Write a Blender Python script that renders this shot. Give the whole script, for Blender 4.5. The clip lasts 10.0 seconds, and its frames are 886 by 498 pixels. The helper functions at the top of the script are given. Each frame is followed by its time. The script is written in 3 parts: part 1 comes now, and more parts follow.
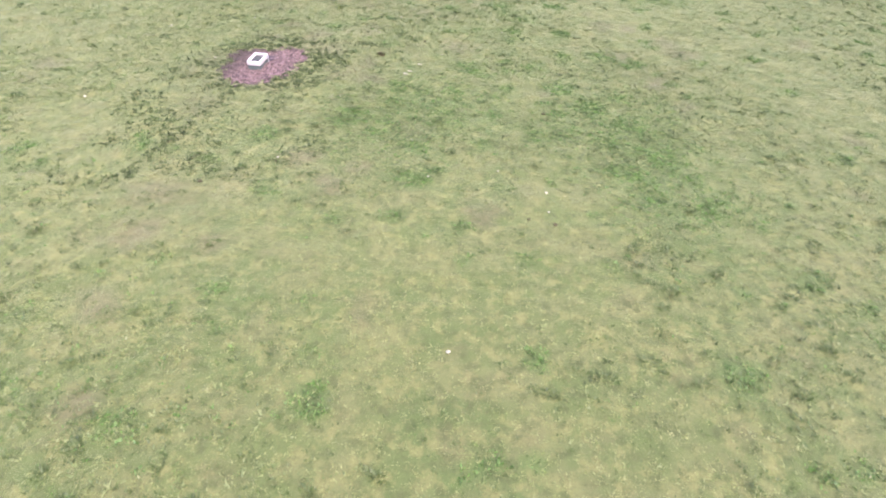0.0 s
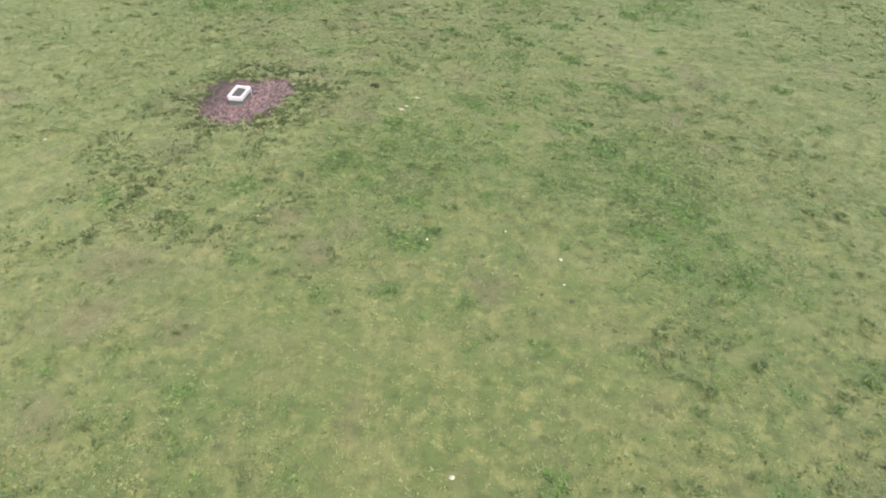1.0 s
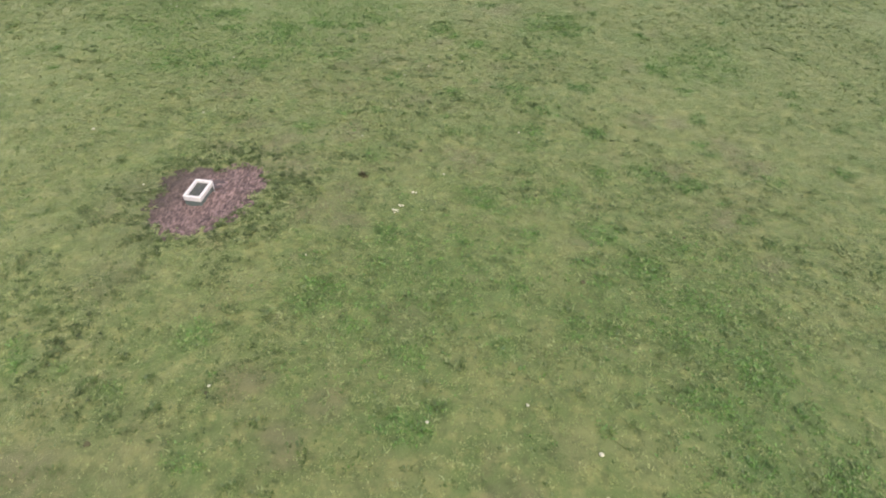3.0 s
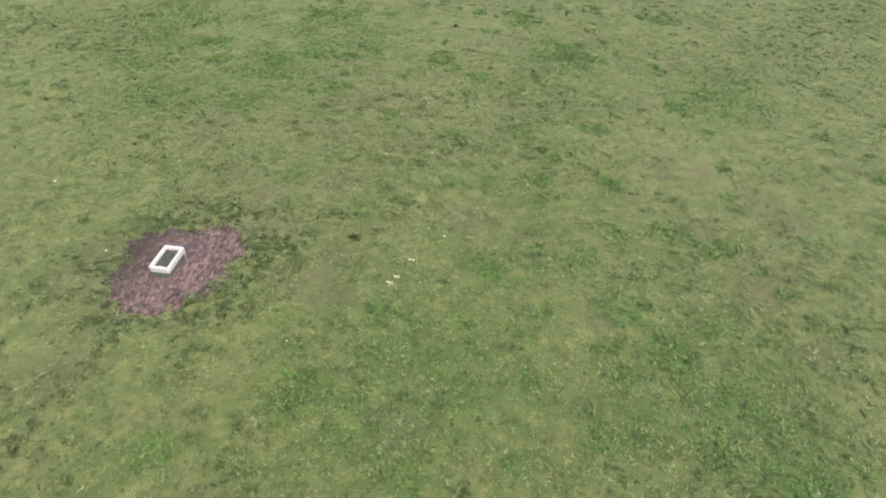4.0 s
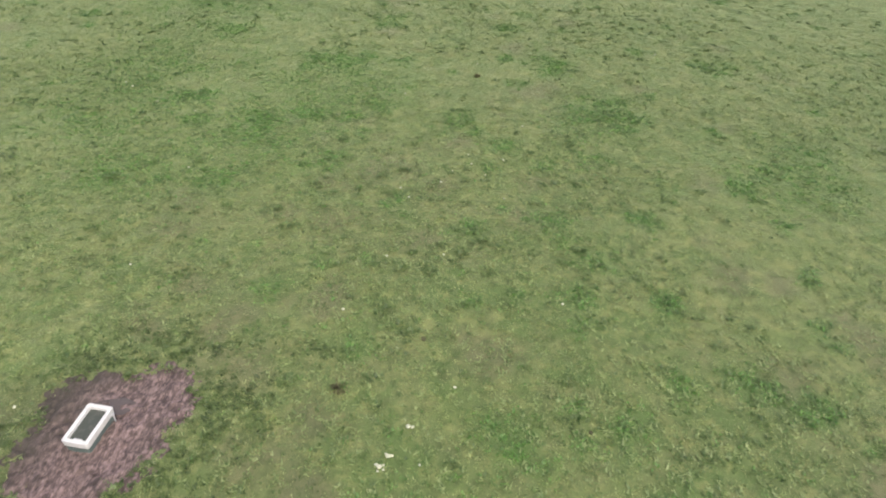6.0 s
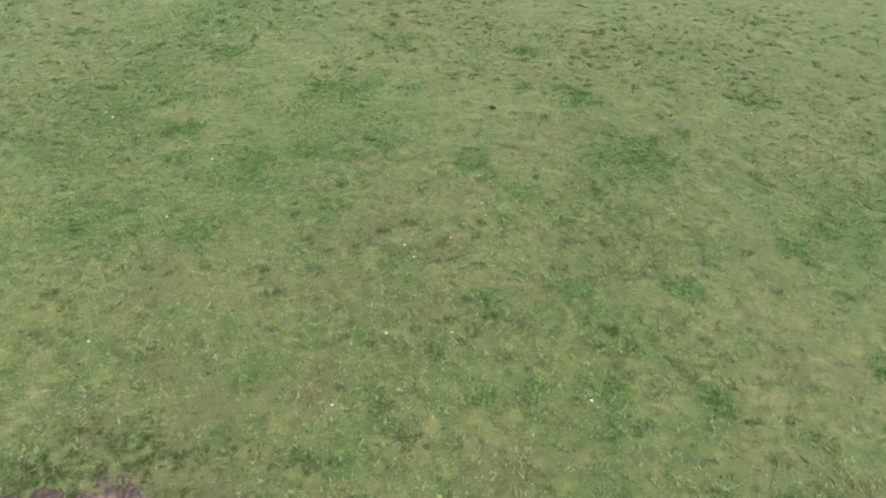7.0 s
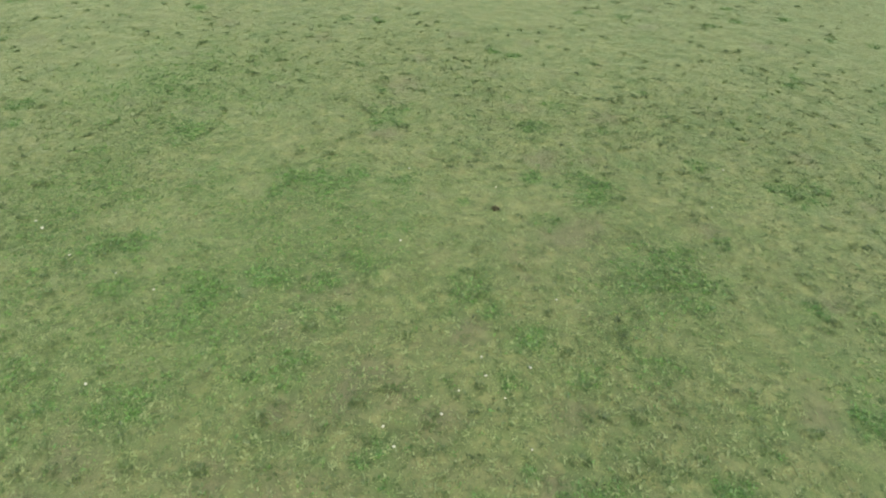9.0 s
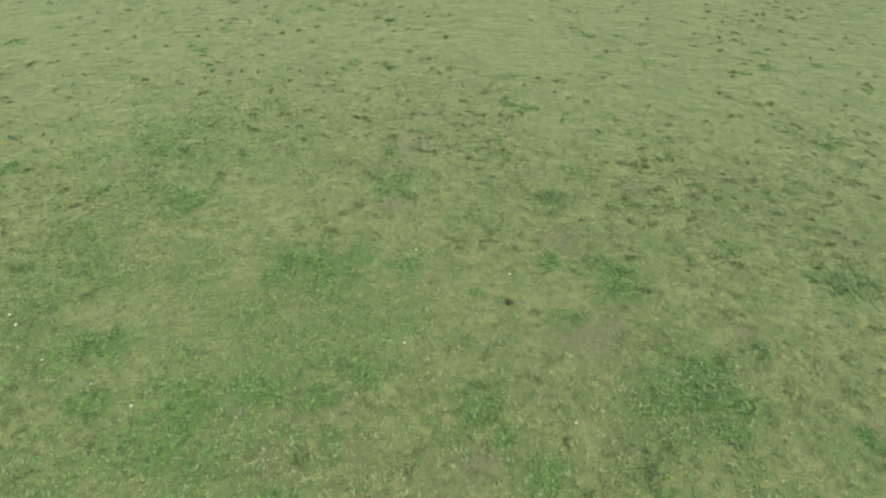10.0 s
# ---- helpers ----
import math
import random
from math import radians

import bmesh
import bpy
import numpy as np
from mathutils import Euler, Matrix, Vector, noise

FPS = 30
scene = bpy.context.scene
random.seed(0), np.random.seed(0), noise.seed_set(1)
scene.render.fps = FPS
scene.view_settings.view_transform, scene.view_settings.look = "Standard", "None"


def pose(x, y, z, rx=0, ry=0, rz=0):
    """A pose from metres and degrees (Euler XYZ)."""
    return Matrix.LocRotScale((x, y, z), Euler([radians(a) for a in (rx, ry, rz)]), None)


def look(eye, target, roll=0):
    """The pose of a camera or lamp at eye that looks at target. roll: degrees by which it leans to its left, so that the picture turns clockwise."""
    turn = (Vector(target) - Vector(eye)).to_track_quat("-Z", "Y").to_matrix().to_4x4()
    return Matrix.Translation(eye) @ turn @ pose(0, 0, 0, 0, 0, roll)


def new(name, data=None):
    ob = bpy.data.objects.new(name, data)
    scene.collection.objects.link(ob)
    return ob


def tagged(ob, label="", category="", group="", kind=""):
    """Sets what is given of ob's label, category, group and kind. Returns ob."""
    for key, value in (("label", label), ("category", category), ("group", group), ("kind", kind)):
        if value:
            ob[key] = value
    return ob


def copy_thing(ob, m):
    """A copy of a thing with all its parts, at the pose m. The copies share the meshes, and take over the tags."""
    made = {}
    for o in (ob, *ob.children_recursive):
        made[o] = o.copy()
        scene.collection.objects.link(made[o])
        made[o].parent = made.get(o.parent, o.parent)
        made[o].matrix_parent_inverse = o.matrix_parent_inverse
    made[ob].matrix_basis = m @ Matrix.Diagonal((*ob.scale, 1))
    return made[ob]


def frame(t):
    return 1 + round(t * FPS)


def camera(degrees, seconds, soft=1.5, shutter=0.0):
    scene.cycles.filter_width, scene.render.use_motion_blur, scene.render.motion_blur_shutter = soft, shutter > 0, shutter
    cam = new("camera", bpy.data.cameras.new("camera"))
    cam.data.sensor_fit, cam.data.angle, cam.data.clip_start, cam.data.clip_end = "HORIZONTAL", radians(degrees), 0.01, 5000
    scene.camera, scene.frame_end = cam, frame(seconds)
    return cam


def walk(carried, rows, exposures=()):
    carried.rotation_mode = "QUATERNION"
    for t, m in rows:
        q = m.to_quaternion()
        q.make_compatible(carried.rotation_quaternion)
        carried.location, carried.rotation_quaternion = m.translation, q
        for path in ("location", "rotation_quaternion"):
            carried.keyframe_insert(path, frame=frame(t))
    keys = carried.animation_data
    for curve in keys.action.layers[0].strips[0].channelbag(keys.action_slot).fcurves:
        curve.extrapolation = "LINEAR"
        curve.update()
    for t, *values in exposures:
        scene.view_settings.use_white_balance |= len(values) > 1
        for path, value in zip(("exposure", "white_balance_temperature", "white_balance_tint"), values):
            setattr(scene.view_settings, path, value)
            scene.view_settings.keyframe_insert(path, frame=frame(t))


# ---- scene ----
cam = camera(67.5, 10.0, soft=1.8, shutter=0.25)
PATH = [
    (0, (0.268, -0.314, 19.057), (0.155, 1.252, 17.819), 2.9),
    (0.5, (-0.14, 2.179, 19.437), (-0.247, 3.738, 18.188), 3.0),
    (1, (-0.485, 5.088, 19.499), (-0.588, 6.644, 18.246), 3.1),
    (1.5, (-0.76, 7.238, 19.424), (-0.862, 8.795, 18.174), 3.1),
    (2, (-1.294, 10.45, 19.67), (-1.388, 12.004, 18.415), 3.2),
    (2.5, (-1.662, 12.901, 19.989), (-1.751, 14.454, 18.732), 3.4),
    (2.7, (-1.717, 13.695, 20.128), (-1.808, 15.247, 18.87), 3.3),
    (3.8, (-2.094, 19.059, 20.541), (-2.196, 20.614, 19.287), 3.0),
    (4, (-2.306, 20.197, 20.461), (-2.402, 21.755, 19.21), 3.3),
    (4.5, (-2.439, 22.33, 20.417), (-2.539, 23.888, 19.167), 3.2),
    (5, (-2.64, 24.642, 20.365), (-2.741, 26.202, 19.118), 3.2),
    (5.5, (-2.922, 27.753, 20.33), (-3.042, 29.311, 19.082), 3.1),
    (5.7, (-2.861, 28.491, 20.276), (-2.998, 30.051, 19.033), 3.0),
    (7, (-3.59, 35.178, 19.848), (-3.78, 36.738, 18.611), 3.0),
    (7.5, (-3.781, 37.349, 19.778), (-3.981, 38.909, 18.544), 3.0),
    (8, (-4.027, 39.749, 19.97), (-4.226, 41.311, 18.737), 3.0),
    (8.5, (-4.325, 42.382, 20.39), (-4.525, 43.949, 19.164), 2.9),
    (9, (-4.515, 44.639, 21.041), (-4.719, 46.207, 19.817), 2.8),
    (9.5, (-4.973, 47.05, 21.807), (-5.181, 48.623, 20.588), 2.9),
    (10, (-5.285, 49.978, 22.922), (-5.528, 51.546, 21.705), 2.7),
]
EXPOSURES = [(0.0, 1.11, 6000, 41), (0.5, 0.83, 6130, 31), (1.0, 0.64, 6250, 24), (2.0, 0.38, 6380, 22), (5.5, 0.40, 6280, 17), (10.0, 0.39, 6160, 11)]
walk(cam, [(t, look(eye, target, roll)) for t, eye, target, roll in PATH], EXPOSURES)

# ---- light: a high overcast sky with a weak, wide sun ----
SUN_UP, SUN_ROUND = radians(55), radians(140)
world = bpy.data.worlds.new("sky")
scene.world = world
world.use_nodes = True
sky = world.node_tree.nodes.new("ShaderNodeTexSky")
sky.sky_type, sky.sun_disc = "NISHITA", False
sky.sun_elevation, sky.sun_rotation = SUN_UP, SUN_ROUND
sky.air_density, sky.dust_density, sky.ozone_density = 1.0, 6.0, 1.0
backdrop = world.node_tree.nodes["Background"]
backdrop.inputs["Strength"].default_value = 0.15
world.node_tree.links.new(sky.outputs["Color"], backdrop.inputs["Color"])

sun = new("sun", bpy.data.lights.new("sun", "SUN"))
sun.data.energy, sun.data.angle, sun.data.color = 1.7, radians(25), (1.0, 0.96, 0.88)
to_sun = Vector((math.sin(SUN_ROUND) * math.cos(SUN_UP), math.cos(SUN_ROUND) * math.cos(SUN_UP), math.sin(SUN_UP)))
sun.matrix_world = look(to_sun * 200, (0, 0, 0))


# ---- materials ----
class Shader:
    """A material's node tree with short calls for the nodes used here."""

    def __init__(self, name, roughness=0.8, sheen=0.0, gloss=0.5):
        self.material = bpy.data.materials.new(name)
        self.material.use_nodes = True
        self.tree = self.material.node_tree
        self.bsdf = self.tree.nodes["Principled BSDF"]
        self.bsdf.inputs["Roughness"].default_value = roughness
        self.bsdf.inputs["Sheen Weight"].default_value = sheen
        self.bsdf.inputs["Sheen Roughness"].default_value = 0.32
        self.bsdf.inputs["Sheen Tint"].default_value = (0.87, 1.0, 0.54, 1)
        self.bsdf.inputs["Specular IOR Level"].default_value = gloss
        self.place = self.tree.nodes.new("ShaderNodeNewGeometry").outputs["Position"]

    def link(self, a, b):
        self.tree.links.new(a, b)

    def noise(self, scale, detail=3.0, rough=0.55, stretch=None, shift=0.0):
        n = self.tree.nodes.new("ShaderNodeTexNoise")
        n.inputs["Scale"].default_value = scale
        n.inputs["Detail"].default_value = detail
        n.inputs["Roughness"].default_value = rough
        m = self.tree.nodes.new("ShaderNodeMapping")
        m.inputs["Scale"].default_value = stretch or (1, 1, 1)
        m.inputs["Location"].default_value = (shift, shift * 0.7, shift * 0.3)
        self.link(self.place, m.inputs["Vector"])
        self.link(m.outputs["Vector"], n.inputs["Vector"])
        return n.outputs["Fac"]

    def span(self, value, low, high):
        r = self.tree.nodes.new("ShaderNodeMapRange")
        r.inputs["From Min"].default_value, r.inputs["From Max"].default_value = low, high
        self.link(value, r.inputs["Value"])
        return r.outputs["Result"]

    def mix(self, fac, a, b, how="MIX"):
        m = self.tree.nodes.new("ShaderNodeMix")
        m.data_type, m.blend_type = "RGBA", how
        for value, socket in ((fac, m.inputs[0]), (a, m.inputs[6]), (b, m.inputs[7])):
            if isinstance(value, (int, float)):
                socket.default_value = value
            elif isinstance(value, tuple):
                socket.default_value = (*value, 1)
            else:
                self.link(value, socket)
        return m.outputs[2]

    def scaled(self, value, factor):
        m = self.tree.nodes.new("ShaderNodeMath")
        m.operation = "MULTIPLY"
        self.link(value, m.inputs[0])
        m.inputs[1].default_value = factor
        return m.outputs[0]

    def stored(self, name):
        n = self.tree.nodes.new("ShaderNodeAttribute")
        n.attribute_name = name
        return n.outputs["Fac"]

    def both(self, a, b):
        m = self.tree.nodes.new("ShaderNodeMath")
        m.operation = "MULTIPLY"
        self.link(a, m.inputs[0])
        self.link(b, m.inputs[1])
        return m.outputs[0]

    def island(self):
        return self.tree.nodes.new("ShaderNodeNewGeometry").outputs["Random Per Island"]

    def one(self):
        return self.tree.nodes.new("ShaderNodeObjectInfo").outputs["Random"]

    def bump(self, height, strength, distance):
        b = self.tree.nodes.new("ShaderNodeBump")
        b.inputs["Strength"].default_value, b.inputs["Distance"].default_value = strength, distance
        self.link(height, b.inputs["Height"])
        self.link(b.outputs["Normal"], self.bsdf.inputs["Normal"])

    def paint(self, colour):
        if isinstance(colour, tuple):
            self.bsdf.inputs["Base Color"].default_value = (*colour, 1)
        else:
            self.link(colour, self.bsdf.inputs["Base Color"])
        return self.material

    def leafy(self, colour, share=0.3):
        """Lets part of the light through, as thin leaves do."""
        self.paint(colour)
        thin = self.tree.nodes.new("ShaderNodeBsdfTranslucent")
        both = self.tree.nodes.new("ShaderNodeMixShader")
        both.inputs[0].default_value = share
        self.link(colour, thin.inputs["Color"])
        self.link(self.bsdf.outputs[0], both.inputs[1])
        self.link(thin.outputs[0], both.inputs[2])
        self.link(both.outputs[0], self.tree.nodes["Material Output"].inputs["Surface"])
        return self.material


SWARD, STRAW, GREEN, LUSH = (0.152, 0.234, 0.054), (0.250, 0.290, 0.098), (0.104, 0.198, 0.038), (0.082, 0.214, 0.034)


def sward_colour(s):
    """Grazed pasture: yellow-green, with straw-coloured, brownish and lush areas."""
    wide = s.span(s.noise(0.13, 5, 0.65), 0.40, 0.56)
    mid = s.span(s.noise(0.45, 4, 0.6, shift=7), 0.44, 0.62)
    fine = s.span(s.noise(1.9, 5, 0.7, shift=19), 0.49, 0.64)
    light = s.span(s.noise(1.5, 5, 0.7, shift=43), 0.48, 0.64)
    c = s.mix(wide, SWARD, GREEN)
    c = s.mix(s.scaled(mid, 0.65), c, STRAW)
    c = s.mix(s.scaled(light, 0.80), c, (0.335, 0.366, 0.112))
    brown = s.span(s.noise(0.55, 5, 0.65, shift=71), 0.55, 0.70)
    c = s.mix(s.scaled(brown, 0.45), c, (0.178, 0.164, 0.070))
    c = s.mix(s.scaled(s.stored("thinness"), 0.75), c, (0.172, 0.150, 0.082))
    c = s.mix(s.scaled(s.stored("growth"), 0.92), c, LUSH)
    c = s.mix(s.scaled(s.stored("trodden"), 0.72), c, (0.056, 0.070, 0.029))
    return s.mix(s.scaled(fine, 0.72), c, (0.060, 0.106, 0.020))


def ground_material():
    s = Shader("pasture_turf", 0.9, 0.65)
    # turf darkened evenly, for bare soil and for shade between the tufts
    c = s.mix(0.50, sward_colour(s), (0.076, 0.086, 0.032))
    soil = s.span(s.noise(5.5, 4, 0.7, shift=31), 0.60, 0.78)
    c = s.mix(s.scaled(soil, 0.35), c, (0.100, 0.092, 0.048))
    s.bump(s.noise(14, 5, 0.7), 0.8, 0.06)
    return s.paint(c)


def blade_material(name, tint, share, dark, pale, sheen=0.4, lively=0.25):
    """Leaves that follow the colour of the sward, pulled towards a tint; tufts and single leaves differ, darker or
    paler, partly in place of lit and shaded relief.
    """
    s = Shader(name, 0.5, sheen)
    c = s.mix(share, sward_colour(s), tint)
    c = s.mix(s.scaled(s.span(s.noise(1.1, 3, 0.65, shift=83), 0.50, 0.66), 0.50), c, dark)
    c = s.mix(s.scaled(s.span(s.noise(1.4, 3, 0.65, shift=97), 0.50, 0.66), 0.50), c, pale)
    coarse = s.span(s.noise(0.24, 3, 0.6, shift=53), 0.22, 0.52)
    # dark and pale mottles painted in for light and shade on small tufts
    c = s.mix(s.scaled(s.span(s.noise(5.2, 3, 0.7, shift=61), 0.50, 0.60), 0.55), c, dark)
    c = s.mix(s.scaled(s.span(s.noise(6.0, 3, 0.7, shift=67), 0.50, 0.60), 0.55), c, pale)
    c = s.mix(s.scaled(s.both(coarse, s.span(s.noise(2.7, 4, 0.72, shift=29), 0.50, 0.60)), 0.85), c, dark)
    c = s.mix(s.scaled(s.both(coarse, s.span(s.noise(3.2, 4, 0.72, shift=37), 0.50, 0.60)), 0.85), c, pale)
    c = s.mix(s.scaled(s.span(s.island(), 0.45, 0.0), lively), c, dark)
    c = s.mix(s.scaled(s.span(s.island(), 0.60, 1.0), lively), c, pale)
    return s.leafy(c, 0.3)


def mud_material():
    """Trampled mud, drier and strewn with pale chaff on one side, dark and wet where the herd crowds."""
    s = Shader("trampled_mud", 0.75, 0.0, 0.35)
    c = s.mix(s.span(s.noise(1.6, 4, 0.65), 0.38, 0.64), (0.076, 0.056, 0.047), (0.142, 0.100, 0.084))
    c = s.mix(s.scaled(s.span(s.noise(7.0, 4, 0.7, (1.0, 0.35, 1.0), 3), 0.44, 0.61), 0.84), c, (0.320, 0.232, 0.206))
    c = s.mix(s.scaled(s.span(s.noise(6.5, 3, 0.65, shift=11), 0.52, 0.66), 0.65), c, (0.048, 0.035, 0.029))
    c = s.mix(s.scaled(s.stored("wetness"), 0.82), c, (0.054, 0.050, 0.035))
    s.bump(s.noise(11, 5, 0.7), 0.9, 0.08)
    return s.paint(c)


def rough_paint(name, base, worn, dirt, scale=6, roughness=0.6, gloss=0.5):
    s = Shader(name, roughness, 0.0, gloss)
    c = s.mix(s.span(s.noise(scale, 4, 0.65), 0.50, 0.75), base, worn)
    c = s.mix(s.scaled(s.span(s.noise(scale * 4, 4, 0.7, shift=5), 0.55, 0.75), 0.6), c, dirt)
    s.bump(s.noise(30, 4, 0.6), 0.3, 0.01)
    return s.paint(c)


def water_material():
    s = Shader("trough_water", 0.06)
    scum = s.span(s.noise(4, 4, 0.6), 0.45, 0.75)
    s.bsdf.inputs["IOR"].default_value = 1.33
    s.bump(s.noise(9, 2), 0.06, 0.01)
    return s.paint(s.mix(scum, (0.070, 0.078, 0.062), (0.110, 0.112, 0.090)))


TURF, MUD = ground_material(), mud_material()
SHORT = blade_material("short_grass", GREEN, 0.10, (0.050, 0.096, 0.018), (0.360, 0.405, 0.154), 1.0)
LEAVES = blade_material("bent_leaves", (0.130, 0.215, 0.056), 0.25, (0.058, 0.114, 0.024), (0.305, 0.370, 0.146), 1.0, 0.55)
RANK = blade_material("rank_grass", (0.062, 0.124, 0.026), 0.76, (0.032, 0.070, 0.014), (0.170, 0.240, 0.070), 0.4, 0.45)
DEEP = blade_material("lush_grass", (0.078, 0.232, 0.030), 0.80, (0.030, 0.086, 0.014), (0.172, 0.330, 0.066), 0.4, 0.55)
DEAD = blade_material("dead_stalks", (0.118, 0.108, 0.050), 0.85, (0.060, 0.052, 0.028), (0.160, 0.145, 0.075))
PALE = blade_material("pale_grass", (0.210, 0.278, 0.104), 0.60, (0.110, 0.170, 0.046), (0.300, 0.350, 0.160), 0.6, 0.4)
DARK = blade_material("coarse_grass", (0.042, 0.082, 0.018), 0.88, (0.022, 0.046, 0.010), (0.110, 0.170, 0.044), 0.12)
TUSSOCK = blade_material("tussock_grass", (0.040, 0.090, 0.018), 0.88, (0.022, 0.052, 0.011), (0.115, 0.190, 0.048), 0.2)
WHITE = rough_paint("whitewashed_concrete", (0.62, 0.62, 0.57), (0.48, 0.48, 0.42), (0.28, 0.29, 0.22), 4)
LOWER_WALL = rough_paint("dark_green_concrete", (0.110, 0.150, 0.128), (0.080, 0.110, 0.094), (0.180, 0.195, 0.165))
CAP = rough_paint("mushroom_cap", (0.48, 0.50, 0.34), (0.40, 0.39, 0.26), (0.34, 0.31, 0.21), 20, 0.7)
STEM = rough_paint("mushroom_stem", (0.66, 0.62, 0.52), (0.55, 0.50, 0.40), (0.40, 0.35, 0.25), 20, 0.7)
DUNG = rough_paint("drying_dung", (0.078, 0.080, 0.040), (0.100, 0.100, 0.052), (0.054, 0.054, 0.028), 9, 0.95, 0.15)
PIPE = rough_paint("galvanised_pipe", (0.42, 0.43, 0.42), (0.34, 0.34, 0.33), (0.22, 0.20, 0.17), 20, 0.45)
WATER = water_material()
PUDDLE = rough_paint("muddy_puddle", (0.105, 0.088, 0.076), (0.085, 0.072, 0.064), (0.125, 0.105, 0.092), 5, 0.22)


# ---- lie of the land ----
def lattice(i, j, seed):
    h = (i * 374761393 + j * 668265263 + seed * 974634777) & 0xFFFFFFFF
    h = ((h ^ (h >> 13)) * 1274126177) & 0xFFFFFFFF
    return ((h ^ (h >> 16)) & 0xFFFF) / 65535.0


def swell(x, y, size, seed):
    """Smooth noise from 0 to 1 with features of the given size in metres."""
    x, y = np.asarray(x, float) / size, np.asarray(y, float) / size
    i, j = np.floor(x).astype(np.int64), np.floor(y).astype(np.int64)
    u, v = x - i, y - j
    u, v = u * u * (3 - 2 * u), v * v * (3 - 2 * v)
    a = lattice(i, j, seed) * (1 - u) + lattice(i + 1, j, seed) * u
    b = lattice(i, j + 1, seed) * (1 - u) + lattice(i + 1, j + 1, seed) * u
    return a * (1 - v) + b * v


# the trampled ground: middle x, y and half widths of its lobes
MUD_LOBES = [(-16.4, 41.9, 2.1, 2.7), (-15.0, 44.2, 1.6, 1.6), (-17.2, 43.4, 1.55, 1.65), (-15.4, 42.5, 1.75, 2.4)]


def closeness(x, y):
    """1 in the middle of the trampled ground, 0 where it ends, below 0 further out."""
    x, y = np.asarray(x, float), np.asarray(y, float)
    return 1 - np.min([np.hypot((x - mx) / w, (y - my) / l) for mx, my, w, l in MUD_LOBES], axis=0)


def wear(x, y):
    """1 in the middle of the trampled ground round the trough, 0 at its edge, below 0 outside."""
    x, y = np.asarray(x, float), np.asarray(y, float)
    ragged = 0.26 * (swell(x, y, 1.1, 5) - 0.5) + 0.30 * (swell(x, y, 0.45, 6) - 0.5) + 0.42 * (swell(x, y, 0.2, 7) - 0.5) + 0.55 * (swell(x, y, 0.11, 10) - 0.5)
    main = closeness(x, y)
    return main + ragged * (1 - 0.75 * np.clip(main * 2.2, 0, 1)) - 1.5 * np.clip(-main - 0.10, 0, 0.4)


def land(x, y):
    """Height of the pasture."""
    z = 0.16 * (swell(x, y, 9.0, 1) - 0.5) + 0.07 * (swell(x, y, 1.6, 2) - 0.5) + 0.055 * (swell(x, y, 0.75, 3) - 0.5) + 0.055 * (swell(x, y, 0.38, 4) - 0.5)
    return z - 0.16 * np.clip(wear(x, y) * 3.0, 0, 1)


def up(x, y):
    return float(land(x, y))


def grid_mesh(name, xs, ys, heights):
    nx, ny = len(xs), len(ys)
    gx, gy = np.meshgrid(xs, ys)
    verts = np.stack([gx, gy, heights(gx, gy)], -1).reshape(-1, 3)
    a = (np.arange(ny - 1)[:, None] * nx + np.arange(nx - 1)[None, :]).ravel()
    quads = np.stack([a, a + 1, a + nx + 1, a + nx], -1)
    return solid(name, verts, quads, True)


def solid(name, verts, faces, smooth=False):
    """A mesh from arrays of places and of faces that all have as many corners."""
    mesh = bpy.data.meshes.new(name)
    corners = faces.shape[1]
    mesh.vertices.add(len(verts))
    mesh.vertices.foreach_set("co", np.ascontiguousarray(verts, np.float32).ravel())
    mesh.loops.add(faces.size)
    mesh.loops.foreach_set("vertex_index", np.ascontiguousarray(faces, np.int32).ravel())
    mesh.polygons.add(len(faces))
    mesh.polygons.foreach_set("loop_start", np.arange(0, faces.size, corners, dtype=np.int32))
    mesh.polygons.foreach_set("use_smooth", np.full(len(faces), smooth))
    mesh.update(calc_edges=True)
    return mesh


# where the grass grows lush, and where it is worn thin: x, y, radius
LUSH_A = [(-3.6, 19.1, 0.4), (-8.9, 19.3, 0.7), (-10.6, 19.5, 0.8), (-5.0, 20.0, 0.5), (-13.8, 21.0, 0.6), (-0.5, 22.9, 0.5), (2.3, 23.7, 0.8), (-7.0, 25.4, 0.6), (-0.7, 25.7, 0.8), (-10.5, 27.1, 0.5), (-11.1, 27.4, 0.8), (11.7, 29.3, 1.3), (-3.7, 29.4, 0.9), (8.7, 29.7, 1.6), (-15.0, 29.7, 0.5), (3.7, 30.4, 0.4), (-2.7, 30.5, 0.8), (11.1, 31.6, 1.4), (8.0, 32.4, 1.5), (-12.9, 32.9, 0.9), (-4.2, 33.0, 1.0), (7.9, 33.6, 1.3), (-0.3, 34.0, 0.7), (10.4, 34.0, 1.5), (-6.9, 34.3, 0.8), (7.5, 35.0, 1.3), (2.9, 35.7, 1.0), (-8.4, 36.0, 1.5), (-5.1, 36.5, 0.6), (0.2, 37.7, 0.8)]
